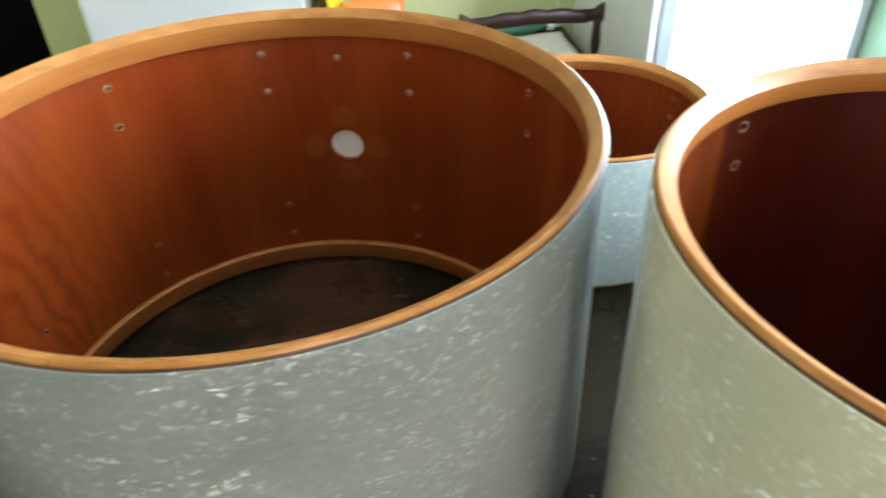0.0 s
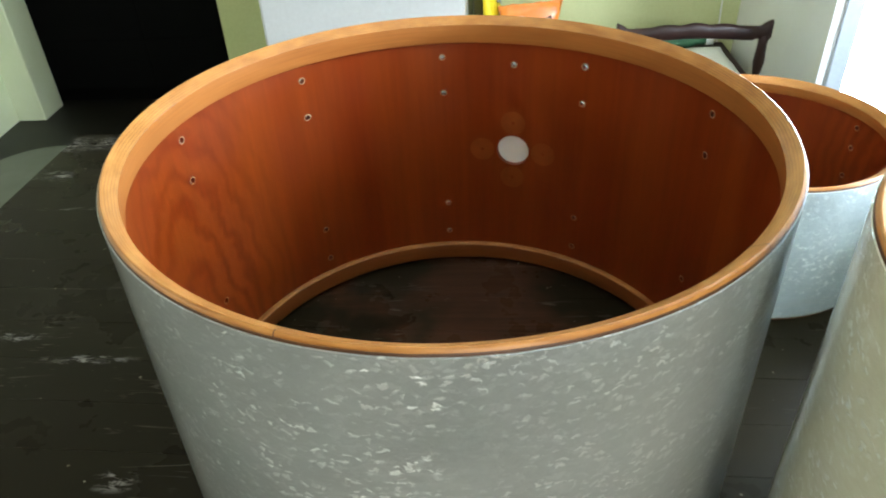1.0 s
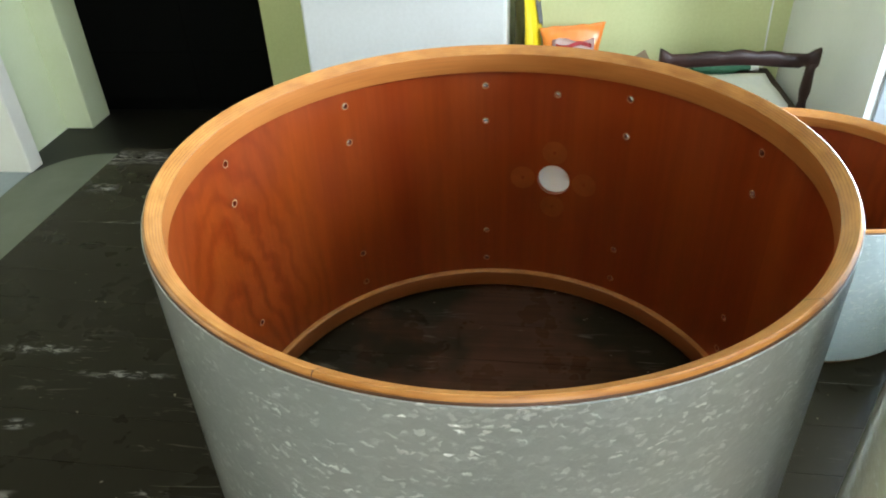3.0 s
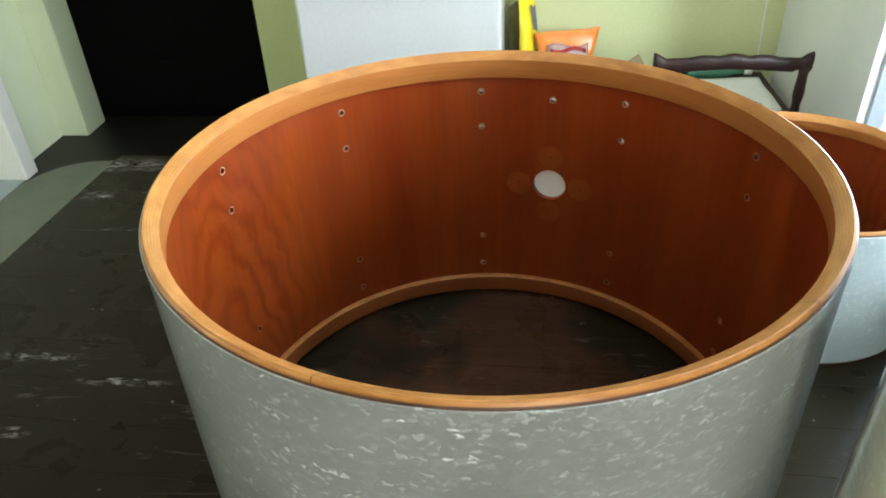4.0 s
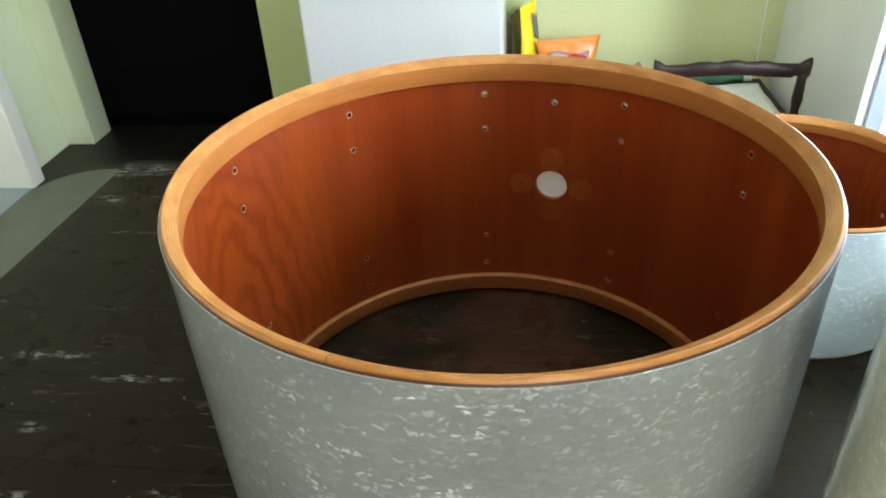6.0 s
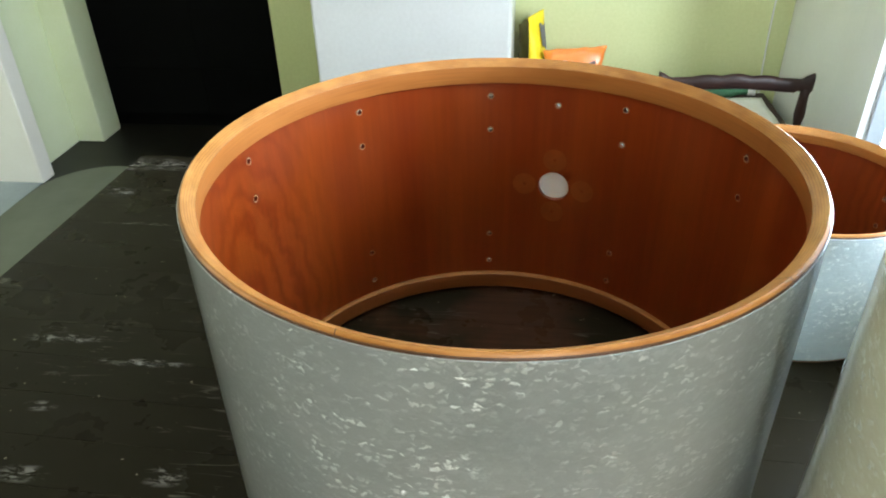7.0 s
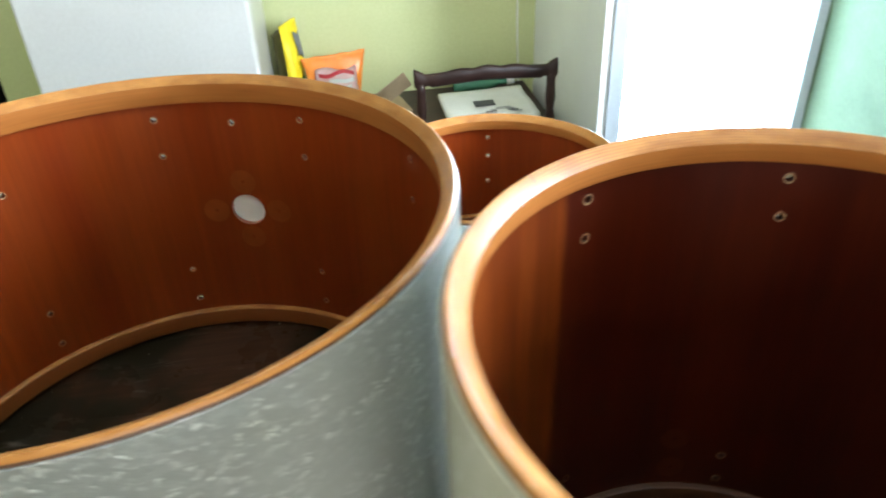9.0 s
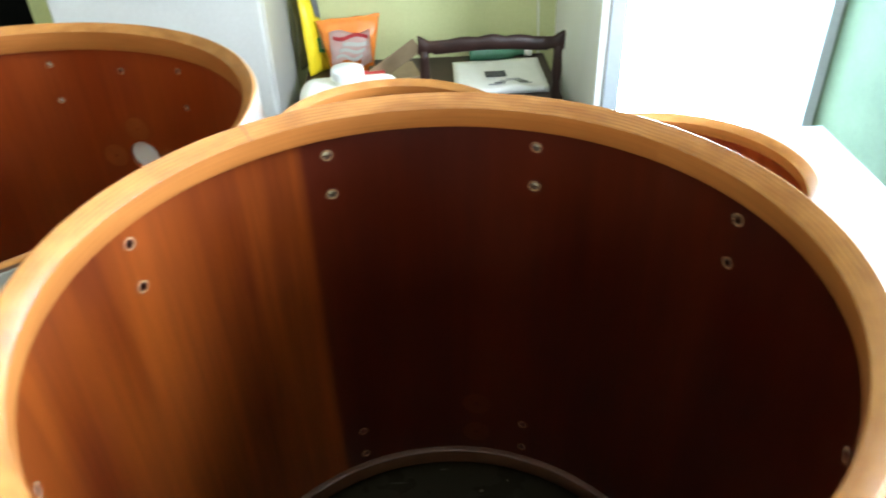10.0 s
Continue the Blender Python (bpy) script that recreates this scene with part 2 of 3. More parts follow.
FLOOR = make_plain("dark_polished_floor", (0.009, 0.008, 0.006), (0.018, 0.016, 0.012), 3.0, 0.45, 0.04, spec=0.3)
RUG = make_plain("grey_green_mat", (0.145, 0.155, 0.110), (0.18, 0.19, 0.14), 6.0, 0.85, 0.3, 0.001, fine=400)
STRIP = make_plain("pale_floor_strip", (0.30, 0.34, 0.36), (0.37, 0.41, 0.43), 5.0, 0.6, 0.1)
GREEN = make_plain("green_wall_paint", (0.55, 0.58, 0.28), (0.60, 0.62, 0.32), 2.2, 0.55, 0.08, 0.001)
PALE = make_plain("pale_wall_paint", (0.73, 0.78, 0.52), (0.79, 0.84, 0.60), 2.5, 0.55, 0.08)
WHITE = make_plain("white_paint", (0.76, 0.76, 0.74), (0.82, 0.82, 0.80), 4.0, 0.45, 0.05)
CREAM = make_plain("cream_gloss_paint", (0.80, 0.755, 0.68), (0.85, 0.81, 0.74), 4.0, 0.40, 0.08)
CEIL = make_plain("ceiling_paint", (0.74, 0.73, 0.68), (0.80, 0.79, 0.74), 3.0, 0.7)
DULL = make_plain("dull_green_paint", (0.24, 0.27, 0.17), (0.30, 0.33, 0.21), 2.5, 0.6)
FRIDGE = make_plain("white_enamel", (0.58, 0.565, 0.54), (0.63, 0.615, 0.59), 3.0, 0.28, 0.02, coat=0.3)
GASKET = make_plain("grey_gasket", (0.25, 0.25, 0.25), (0.32, 0.32, 0.32), 30, 0.7)
# near-black that paints in the darkness of the passage
BLACK = make_plain("passage_black", (0.0015, 0.0015, 0.0015), (0.003, 0.003, 0.003), 8, 0.8, 0.02, spec=0.08)
CHAIR_WOOD = make_plain("dark_mahogany", (0.016, 0.007, 0.006), (0.036, 0.015, 0.011), 14, 0.45, 0.05, spec=0.3)
PAPER = make_plain("newsprint", (0.72, 0.71, 0.68), (0.80, 0.79, 0.76), 20, 0.8)
# pale tone that paints the glare on the table's end
LAVENDER = make_plain("table_glare", (0.20, 0.20, 0.235), (0.24, 0.24, 0.28), 6, 0.9, spec=0.06)
INK = make_plain("printed_ink", (0.035, 0.035, 0.04), (0.09, 0.09, 0.09), 80, 0.7)
INK_GREY = make_plain("grey_print", (0.26, 0.26, 0.27), (0.34, 0.34, 0.34), 80, 0.7)
BAG_ORANGE = make_plain("orange_foil", (0.80, 0.20, 0.020), (0.88, 0.27, 0.035), 10, 0.35, 0.06, coat=0.15)
BAG_YELLOW = make_plain("yellow_foil", (0.84, 0.62, 0.015), (0.90, 0.70, 0.03), 10, 0.35, 0.06, coat=0.15)
# olive-brown that paints the shadow beside the yellow bag
BAG_SHADOW = make_plain("shadow_olive", (0.085, 0.080, 0.030), (0.12, 0.11, 0.045), 20, 0.5)
BAG_PINK = make_plain("pink_print", (0.80, 0.52, 0.45), (0.85, 0.66, 0.60), 40, 0.4)
BAG_RED = make_plain("red_print", (0.62, 0.03, 0.04), (0.70, 0.06, 0.06), 30, 0.4)
BAG_GREEN = make_plain("green_print", (0.02, 0.22, 0.07), (0.03, 0.30, 0.10), 30, 0.4)
MILK = make_plain("milky_plastic", (0.78, 0.77, 0.70), (0.84, 0.83, 0.77), 8, 0.4, 0.04)
CARD = make_plain("brown_cardboard", (0.24, 0.17, 0.095), (0.31, 0.22, 0.13), 15, 0.85)
GREEN_GLASS = make_plain("green_bottle", (0.05, 0.17, 0.10), (0.08, 0.22, 0.14), 15, 0.25)
FRAME_GREY = make_plain("grey_white_frame", (0.42, 0.46, 0.51), (0.49, 0.53, 0.58), 6, 0.45)
OUTDOORS = make_glow("bright_overcast_garden", (0.54, 0.78, 1.0), 42.0)
# right wall: one even green, tuned far darker than the back wall
GREEN_RIGHT = make_plain("dark_green_wall_paint", (0.085, 0.125, 0.065), (0.12, 0.16, 0.085), 5, 0.8)

# ---------------------------------------------------------------- mesh helpers


def part(name, bm, material, parent=None, label="", smooth=False, m=None):
    me = bpy.data.meshes.new(name)
    if m is not None:
        bm.transform(m)
    bm.to_mesh(me)
    bm.free()
    me.materials.append(material)
    if smooth:
        me.shade_smooth()
    ob = new(name, me)
    if parent is not None:
        ob.parent = parent
    if label:
        ob["label"] = label
    return ob


def thing(name, m, label, category, group="", kind=""):
    ob = new(name)
    ob.empty_display_size = 0.05
    ob.matrix_world = m
    return tagged(ob, label, category, group, kind)


def box(x0, x1, y0, y1, z0, z1, bevel=0.0, segs=2, bm=None):
    bm = bm or bmesh.new()
    r = bmesh.ops.create_cube(bm, size=1.0, matrix=Matrix.Translation(((x0 + x1) / 2, (y0 + y1) / 2, (z0 + z1) / 2)) @ Matrix.Diagonal((x1 - x0, y1 - y0, z1 - z0, 1)))
    if bevel:
        edges = {e for v in r["verts"] for e in v.link_edges}
        bmesh.ops.bevel(bm, geom=list(edges), offset=bevel, segments=segs, affect="EDGES", profile=0.5)
    return bm


def lathe(profile, segs=128, closed=True, start=0.0, sweep=2 * math.pi):
    """A turned body from (radius, height) pairs, with UV in metres along the turn and along the profile."""
    bm = bmesh.new()
    uv = bm.loops.layers.uv.new("UVMap")
    full = abs(sweep - 2 * math.pi) < 1e-6
    n = segs if full else segs + 1
    rings = []
    for k in range(n):
        a = start + sweep * k / segs
        rings.append([bm.verts.new((r * math.cos(a), r * math.sin(a), z)) for r, z in profile])
    lengths = [0.0]
    pairs = list(zip(profile, profile[1:] + profile[:1])) if closed else list(zip(profile, profile[1:]))
    for (r0, z0), (r1, z1) in pairs:
        lengths.append(lengths[-1] + math.hypot(r1 - r0, z1 - z0))
    rad = max(r for r, z in profile)
    for k in range(segs):
        a, b = rings[k], rings[(k + 1) % n]
        for j in range(len(pairs)):
            j2 = (j + 1) % len(profile)
            f = bm.faces.new((a[j], b[j], b[j2], a[j2]))
            u0, u1 = k / segs * sweep * rad, (k + 1) / segs * sweep * rad
            za, zb = profile[j][1], profile[j2][1]
            if abs(za - zb) < 1e-4:
                za, zb = lengths[j], lengths[j + 1]
            for loop, w in zip(f.loops, ((u0, za), (u1, za), (u1, zb), (u0, zb))):
                loop[uv].uv = w
            f.smooth = True
    bmesh.ops.recalc_face_normals(bm, faces=bm.faces)
    return bm


def sharpen(ob, degrees=35):
    ob.data.shade_smooth()
    ob.data.set_sharp_from_angle(angle=radians(degrees))


def drill(ob, holes, radius_at):
    """Cut round holes (angle in degrees, height, hole radius) straight through the wall of a turned body."""
    bm = bmesh.new()
    for a, z, r in holes:
        m = Matrix.Rotation(radians(a), 4, "Z") @ Matrix.Translation((radius_at - 0.004, 0, z)) @ Matrix.Rotation(radians(90), 4, "Y")
        bmesh.ops.create_cone(bm, cap_ends=True, segments=28 if r > 0.01 else 12, radius1=r, radius2=r, depth=0.03, matrix=m)
    me = bpy.data.meshes.new("cutter")
    bm.to_mesh(me)
    bm.free()
    cutter = new("cutter", me)
    bpy.context.view_layer.update()
    cutter.matrix_world = ob.matrix_world
    mod = ob.modifiers.new("drill", "BOOLEAN")
    mod.operation, mod.solver, mod.object = "DIFFERENCE", "EXACT", cutter
    bpy.context.view_layer.update()
    done = bpy.data.meshes.new_from_object(ob.evaluated_get(bpy.context.evaluated_depsgraph_get()))
    ob.modifiers.clear()
    ob.data = done
    bpy.data.objects.remove(cutter)
    sharpen(ob)


def annulus(r0, r1, thick, segs=16):
    return lathe([(r0, 0), (r1, 0), (r1 - thick * 0.3, thick), (r0, thick * 0.6)], segs)


def on_wall(a, r, z):
    """Pose on the inside of a turned wall: local z points to the axis."""
    return Matrix.Rotation(radians(a), 4, "Z") @ Matrix.Translation((r, 0, z)) @ Matrix.Rotation(radians(-90), 4, "Y")


def curved_disc(a, z, r, wall, hole=0.0022, rings=3, segs=20):
    """A thin round mark that follows the curve of the wall."""
    bm = bmesh.new()
    loops = []
    for k in range(rings):
        q = hole + (r - hole) * k / (rings - 1)
        loops.append([])
        for j in range(segs):
            t = 2 * math.pi * j / segs
            ang = radians(a) + q * math.cos(t) / wall
            loops[-1].append(bm.verts.new((wall * math.cos(ang), wall * math.sin(ang), z + q * math.sin(t))))
    for k in range(rings - 1):
        for j in range(segs):
            bm.faces.new((loops[k][j], loops[k][(j + 1) % segs], loops[k + 1][(j + 1) % segs], loops[k + 1][j]))
    bmesh.ops.recalc_face_normals(bm, faces=bm.faces)
    return bm


def drum(x, y, R, H, ring, holes, label, pearl, wood, turn, marks=(), big=(), joints=(), segs=144, stained=False):
    """A bare drum shell standing on end: wrap, veneer wall, rings inside both ends, rounded edges, drilled holes.
    holes: (angle, height); big: (angle, height, radius); marks: (angle, height, radius); stained: shade put into low
    ring and marks."""
    d = thing("drum_shell", pose(x, y, TABLE, 0, 0, turn), label, "drum", "drum shells on the table")
    inner = R - 0.0075
    cuts = [(a - turn, z, 0.0030) for a, z in holes] + [(a - turn, z, r) for a, z, r in big]
    wrap = part("wrap", lathe([(R - 0.0011, 0.0052), (R, 0.0055), (R, H * 0.5), (R, H - 0.0055), (R - 0.0011, H - 0.0052)], segs), pearl, d, "white pearl wrap with streaky flakes")
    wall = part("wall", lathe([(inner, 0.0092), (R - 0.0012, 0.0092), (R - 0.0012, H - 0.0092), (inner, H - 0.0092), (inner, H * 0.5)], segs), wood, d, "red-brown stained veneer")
    sharpen(wrap)
    drill(wall, cuts, R)
    rin = R - 0.0145
    for top in (True, False):
        s = (lambda q: H - q) if top else (lambda q: q)
        # lower rings use darker copies of the ring wood, shade put into the colour
        b = part("reinforcement_ring", lathe([(rin, s(0.0079)), (inner - 0.0002, s(0.0090)), (inner - 0.0002, s(ring)), (rin + 0.0028, s(ring)), (rin + 0.0009, s(ring - 0.0008)), (rin, s(ring - 0.0028))], segs), RING if top else PLY_DARK if stained else RING_LOW, d, "honey-coloured maple ring" if top else "ring darkened for shade at the bottom of the shell" if stained else "brown ring, shade put into its tone")
        sharpen(b)
        # paler strip stands in for light on the lower ring's top edge
        if not top and not stained:
            sharpen(part("worn_arris", lathe([(rin + 0.0002, ring - 0.0026), (rin + 0.0007, ring - 0.0006), (rin + 0.0028, ring + 0.0003), (inner - 0.0003, ring + 0.0003), (inner - 0.0003, ring - 0.0004), (rin + 0.0030, ring - 0.0008)], segs), EDGE, b, "paler top edge painted for overhead light"), 60)
        prof = [(rin, s(0.0078)), (rin + 0.0004, s(0.0072)), (R - 0.0052, s(0.0008)), (R - 0.0040, s(0.0)), (R - 0.0030, s(0.0004)), (R - 0.0020, s(0.0016)), (R - 0.0014, s(0.0032)), (R - 0.0013, s(0.0050)), (R - 0.0013, s(0.0090)), (R - 0.0060, s(0.0091))]
        e = part("bearing_edge", lathe(prof, segs), EDGE, d, "rounded edge with thin plies")
        sharpen(e)
        o = part("outer_ply", lathe([(R - 0.0020, s(0.0030)), (R - 0.0013, s(0.0030)), (R - 0.0009, s(0.0040)), (R - 0.0008, s(0.0049)), (R - 0.0020, s(0.0051))], segs), PLY_DARK, d, "dark outer ply")
        sharpen(o)
        if top:
            for a in joints:
                lift = [(r + (0.0003 if r > R - 0.006 else -0.0003 if r < R - 0.012 else 0), z + 0.0003) for r, z in prof[:8]]
                part("joint_line", lathe(lift, 1, True, radians(a - turn), 0.0008 / R), PLY_DARK, d)
    for a, z in holes:
        part("hole_edge", annulus(0.0031, 0.0044, 0.0005), RAW, d, "", True, on_wall(a - turn, inner + 0.0003, z))
    for a, z, r in big:
        if r > 0.01:
            part("wrap_backing", curved_disc(a - turn, z, r + 0.001, R - 0.00125, 0.0001), MILK, d, "smooth white back of the wrap", True)
            part("hole_edge", annulus(r, r + 0.0018, 0.0007, 32), RAW, d, "", True, on_wall(a - turn, inner + 0.0008, z))
    for a, z, r in marks:
        part("washer_mark", curved_disc(a - turn, z, r, inner - 0.0005), MARK_DARK if stained else MARK, d, "paler round imprint", True)
    return d


# ---------------------------------------------------------------- the room
LX, RX, BY, FY, TOP = -2.175, 1.515, 1.99, -2.75, 2.55   # passage side, right, back, front walls and ceiling
NX = -2.40                                                # left wall of the room
AX, WY = 0.905, 1.27                                      # alcove side and the wall with the garden door


def structure(name, bm, material, label, category):
    return tagged(part(name, bm, material), label, category, kind="structure")


structure("floor", box(-4.2, 2.2, -3.0, 4.4, -0.12, 0.0), FLOOR, "dark polished floor, nearly black", "floor")
# bluish area left of the mat, built as an added thin strip
structure("floor_strip", box(NX, -2.089, 0.3, 2.028, 0.0005, 0.006, 0.001, 1), STRIP, "pale grey-blue strip added along the wall", "floor")
# unseen ceiling, white so it throws fill light into the drums
structure("ceiling", box(-4.2, 2.2, -3.0, 4.4, TOP, TOP + 0.12), CEIL, "plain white ceiling, out of view, bouncing fill light", "ceiling")
structure("wall_back", box(-0.917, AX, BY, BY + 0.12, 0, TOP), GREEN, "yellow-green painted wall", "wall")
structure("wall_alcove", box(AX, AX + 0.015, WY + 0.06, BY + 0.12, 0, TOP), WHITE, "white painted alcove side", "wall")
structure("trim", box(0.8985, 0.9045, WY + 0.141, WY + 0.147, 0, TOP), GASKET, "dark seam beside the door casing", "trim")
wd = box(0.890, 0.948, WY, WY + 0.14, 0, TOP)
box(1.490, RX, WY, WY + 0.14, 0, TOP, bm=wd)
box(0.948, 1.490, WY, WY + 0.14, 2.10, TOP, bm=wd)
structure("wall_garden_door", wd, WHITE, "white wall round the garden door", "wall")
wr = box(RX, RX + 0.12, -3.0, -0.31, 0, TOP)
box(RX, RX + 0.12, 0.39, WY + 0.14, 0, TOP, bm=wr)
box(RX, RX + 0.12, -0.31, 0.39, 0, 0.98, bm=wr)
box(RX, RX + 0.12, -0.31, 0.39, 2.03, TOP, bm=wr)
structure("wall_right", wr, GREEN_RIGHT, "green painted wall with a window", "wall")
wl = box(NX - 0.12, NX, -3.0, -1.12, 0, TOP)
box(NX - 0.12, NX, 0.42, 2.03, 0, TOP, bm=wl)
box(NX - 0.12, NX, -1.12, 0.42, 0, 1.0, bm=wl)
box(NX - 0.12, NX, -1.12, 0.42, 2.1, TOP, bm=wl)
box(NX - 0.12, LX, 2.120, 4.4, 0, TOP, bm=wl)
structure("wall_left", wl, PALE, "pale green painted wall", "wall")
# end wall painted black in place of real shade
structure("wall_passage_end", box(LX, 0.0, 4.28, 4.4, 0, TOP), BLACK, "black end wall, the passage's darkness painted on", "wall")
structure("wall_passage_side", box(-0.90, -0.78, BY + 0.12, 4.28, 0, TOP), PALE, "pale wall of the dark passage", "wall")
# unseen front wall, kept dull so it bounces less light
wf = box(NX, 0.15, FY - 0.12, FY, 0, TOP)
box(1.48, RX, FY - 0.12, FY, 0, TOP, bm=wf)
box(0.15, 1.48, FY - 0.12, FY, 0, 0.80, bm=wf)
box(0.15, 1.48, FY - 0.12, FY, 2.24, TOP, bm=wf)
structure("wall_front", wf, DULL, "dull green wall added behind the camera, out of view", "wall")
for x0, x1, y0, y1 in ((NX - 0.12, -2.082, 2.03, 2.118), (LX, -2.040, 2.482, 2.655)):
    structure("pilaster", box(x0, x1, y0, y1, 0, TOP, 0.006), CREAM if y0 < 2.2 else PALE, "white painted door surround", "door surround")


def window_frame(name, m, wide, high, bars, label):
    w = thing(name, m, label, "window", kind="structure")
    t = 0.045
    for k, (x0, x1, z0, z1) in enumerate(((-wide / 2, -wide / 2 + t, 0, high), (wide / 2 - t, wide / 2, 0, high), (-wide / 2 + t, wide / 2 - t, 0, t), (-wide / 2 + t, wide / 2 - t, high - t, high))):
        part("window_frame", box(x0, x1, 0, 0.05, z0, z1, 0.004), FRAME_GREY, w)
    for b in bars:
        part("glazing_bar", box(b - 0.012, b + 0.012, 0.012, 0.04, t, high - t, 0.003), FRAME_GREY, w)
    return w


window_frame("window_1", pose(RX + 0.03, 0.04, 0.98, 0, 0, -90), 0.70, 1.05, (), "grey-white framed side window")
# this window and window_3 are added round the fill lamps, never in view
window_frame("window_2", pose(0.815, FY - 0.03, 0.80, 0, 0, 180), 1.33, 1.44, (0.0,), "added grey-white framed window behind the camera, out of view")

window_frame("window_3", pose(NX - 0.03, -0.35, 1.0, 0, 0, 90), 1.54, 1.10, (0.0,), "added grey-white framed window on the left, out of view")

# garden door: an open doorway with bright daylight beyond
gd = thing("door_1", pose(0.930, WY, 0, 0, 0, 0), "open garden doorway with grey-white frame", "door", kind="structure")
part("door_frame", box(-0.018, 0.024, -0.012, -0.002, 0, 2.10, 0.002), FRAME_GREY, gd)
part("door_frame", box(0.552, 0.584, -0.012, -0.002, 0, 2.10, 0.002), FRAME_GREY, gd)
part("door_frame", box(-0.018, 0.584, -0.012, -0.002, 2.101, 2.14, 0.003), FRAME_GREY, gd)
part("sill", box(0.019, 0.559, -0.01, 0.14, 0.0, 0.02, 0.003), FRAME_GREY, gd)
structure("backdrop", box(0.10, 2.7, 2.3, 2.32, -0.1, 2.5), OUTDOORS, "overexposed white daylight outside", "daylight")

# ---------------------------------------------------------------- the table
TX0, TX1, TY0, TY1 = -0.787, 1.1326, -0.56, 0.6605
TURN = -2.1           # the table stands slightly askew
table = thing("table", pose(0, 0, 0, 0, 0, TURN), "large dark scuffed table made of planks", "table")
part("apron", box(TX0 + 0.06, TX1 - 0.06, TY0 + 0.06, TY0 + 0.085, TABLE - 0.13, TABLE - 0.032, 0.003), TABLE_FRAME, table)
part("apron", box(TX0 + 0.06, TX1 - 0.06, TY1 - 0.085, TY1 - 0.06, TABLE - 0.13, TABLE - 0.032, 0.003), TABLE_FRAME, table)
part("apron", box(TX0 + 0.06, TX0 + 0.085, TY0 + 0.086, TY1 - 0.086, TABLE - 0.13, TABLE - 0.032, 0.003), TABLE_FRAME, table)
part("apron", box(TX1 - 0.085, TX1 - 0.06, TY0 + 0.086, TY1 - 0.086, TABLE - 0.13, TABLE - 0.032, 0.003), TABLE_FRAME, table)
for lx in (TX0 + 0.04, TX1 - 0.11):
    for ly in (TY0 + 0.04, TY1 - 0.11):
        part("leg", box(lx, lx + 0.07, ly, ly + 0.07, 0, TABLE - 0.134, 0.006), TABLE_FRAME, table)

# ---------------------------------------------------------------- drum shells
lugs = [22 + 36 * k for k in range(10)]
holes = [(a, z) for a in lugs for z in (0.2957, 0.2508, 0.0934, 0.0487)] + [(76, 0.2873)]
wm = [(76 + 8.2, 0.1742, 0.0155), (76 - 8.2, 0.1742, 0.0155), (76, 0.1742 + 0.038, 0.0155), (76, 0.1742 - 0.038, 0.0155)]
drum(0, 0, 0.2794, 0.3435, 0.0297, holes, "large bass drum shell in white pearl wrap, red-brown wood inside", PEARL, SHELL, 14,
     wm, [(76, 0.1742, 0.0205)], [252, 318], 192)
lugs = [67 + 45 * k for k in range(8)]
holes = [(a, z) for a in lugs for z in (0.3531, 0.3214, 0.0650, 0.0340)]
wm = [(80, 0.083, 0.013), (80, 0.045, 0.013), (200, 0.083, 0.013), (320, 0.083, 0.013)]
drum(0.4276, -0.2957, 0.2031, 0.3900, 0.0227, holes, "tall floor tom shell in cream pearl wrap, lit and shaded tones painted inside", PEARL_WARM, SHELL_SHADED, 40,
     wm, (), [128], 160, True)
holes = [(a, z) for a in (20, 82, 142, 202, 262, 322) for z in (0.1525, 0.1225, 0.0800)]
drum(0.3828, 0.2993, 0.1645, 0.1892, 0.0217, holes, "rack tom shell beside the bass drum, pearl wrap tinted for blue daylight", PEARL_LIT, SHELL, 75, (), (), (), 128)
drum(0.7080, 0.1470, 0.1580, 0.1892, 0.0217, [(a + 31, z) for a in (20, 82, 142, 202, 262, 322) for z in (0.1545, 0.1245, 0.0800)],
     "second rack tom shell, pearl wrap tinted for blue daylight", PEARL_LIT, SHELL, 120, (), (), (), 128)

# ---------------------------------------------------------------- things round the table
rug = bmesh.new()
pts = []
for cx, cy, a0 in ((-1.30, 1.928, 0), (-1.805, 1.928, 90), (-1.805, 0.85, 180), (-1.30, 0.85, 270)):
    for k in range(13):
        a = radians(a0 + 90 * k / 12)
        pts.append((cx + 0.28 * math.cos(a), cy + 0.28 * math.sin(a)))
f = rug.faces.new([rug.verts.new((x, y, 0.0)) for x, y in pts])
r = bmesh.ops.extrude_face_region(rug, geom=[f])
bmesh.ops.translate(rug, vec=(0, 0, 0.008), verts=[v for v in r["geom"] if isinstance(v, bmesh.types.BMVert)])
bmesh.ops.recalc_face_normals(rug, faces=rug.faces)
tagged(part("floor_mat", rug, RUG), "grey-green mat with rounded corners on the floor", "mat")

fr = thing("refrigerator", pose(-0.322, 1.51, 0), "plain white enamel refrigerator against the green wall", "refrigerator")
part("body", box(-0.296, 0.296, 0.045, 0.44, 0.03, 1.62, 0.008), FRIDGE, fr)
part("gasket", box(-0.280, 0.284, 0.034, 0.045, 0.06, 1.61), GASKET, fr)
part("door", box(-0.296, 0.296, 0.0, 0.034, 0.05, 1.10, 0.010, 3), FRIDGE, fr)
part("freezer_door", box(-0.296, 0.296, 0.0, 0.034, 1.11, 1.62, 0.010, 3), FRIDGE, fr)
part("plinth", box(-0.270, 0.274, 0.05, 0.42, 0.0, 0.03), GASKET, fr)

# added cabinet, its black stands in for the dark opening
cb = thing("cabinet", pose(-2.168, 2.665, 0), "tall black cabinet added where the passage is dark", "cabinet")
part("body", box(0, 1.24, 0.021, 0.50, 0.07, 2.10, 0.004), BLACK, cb)
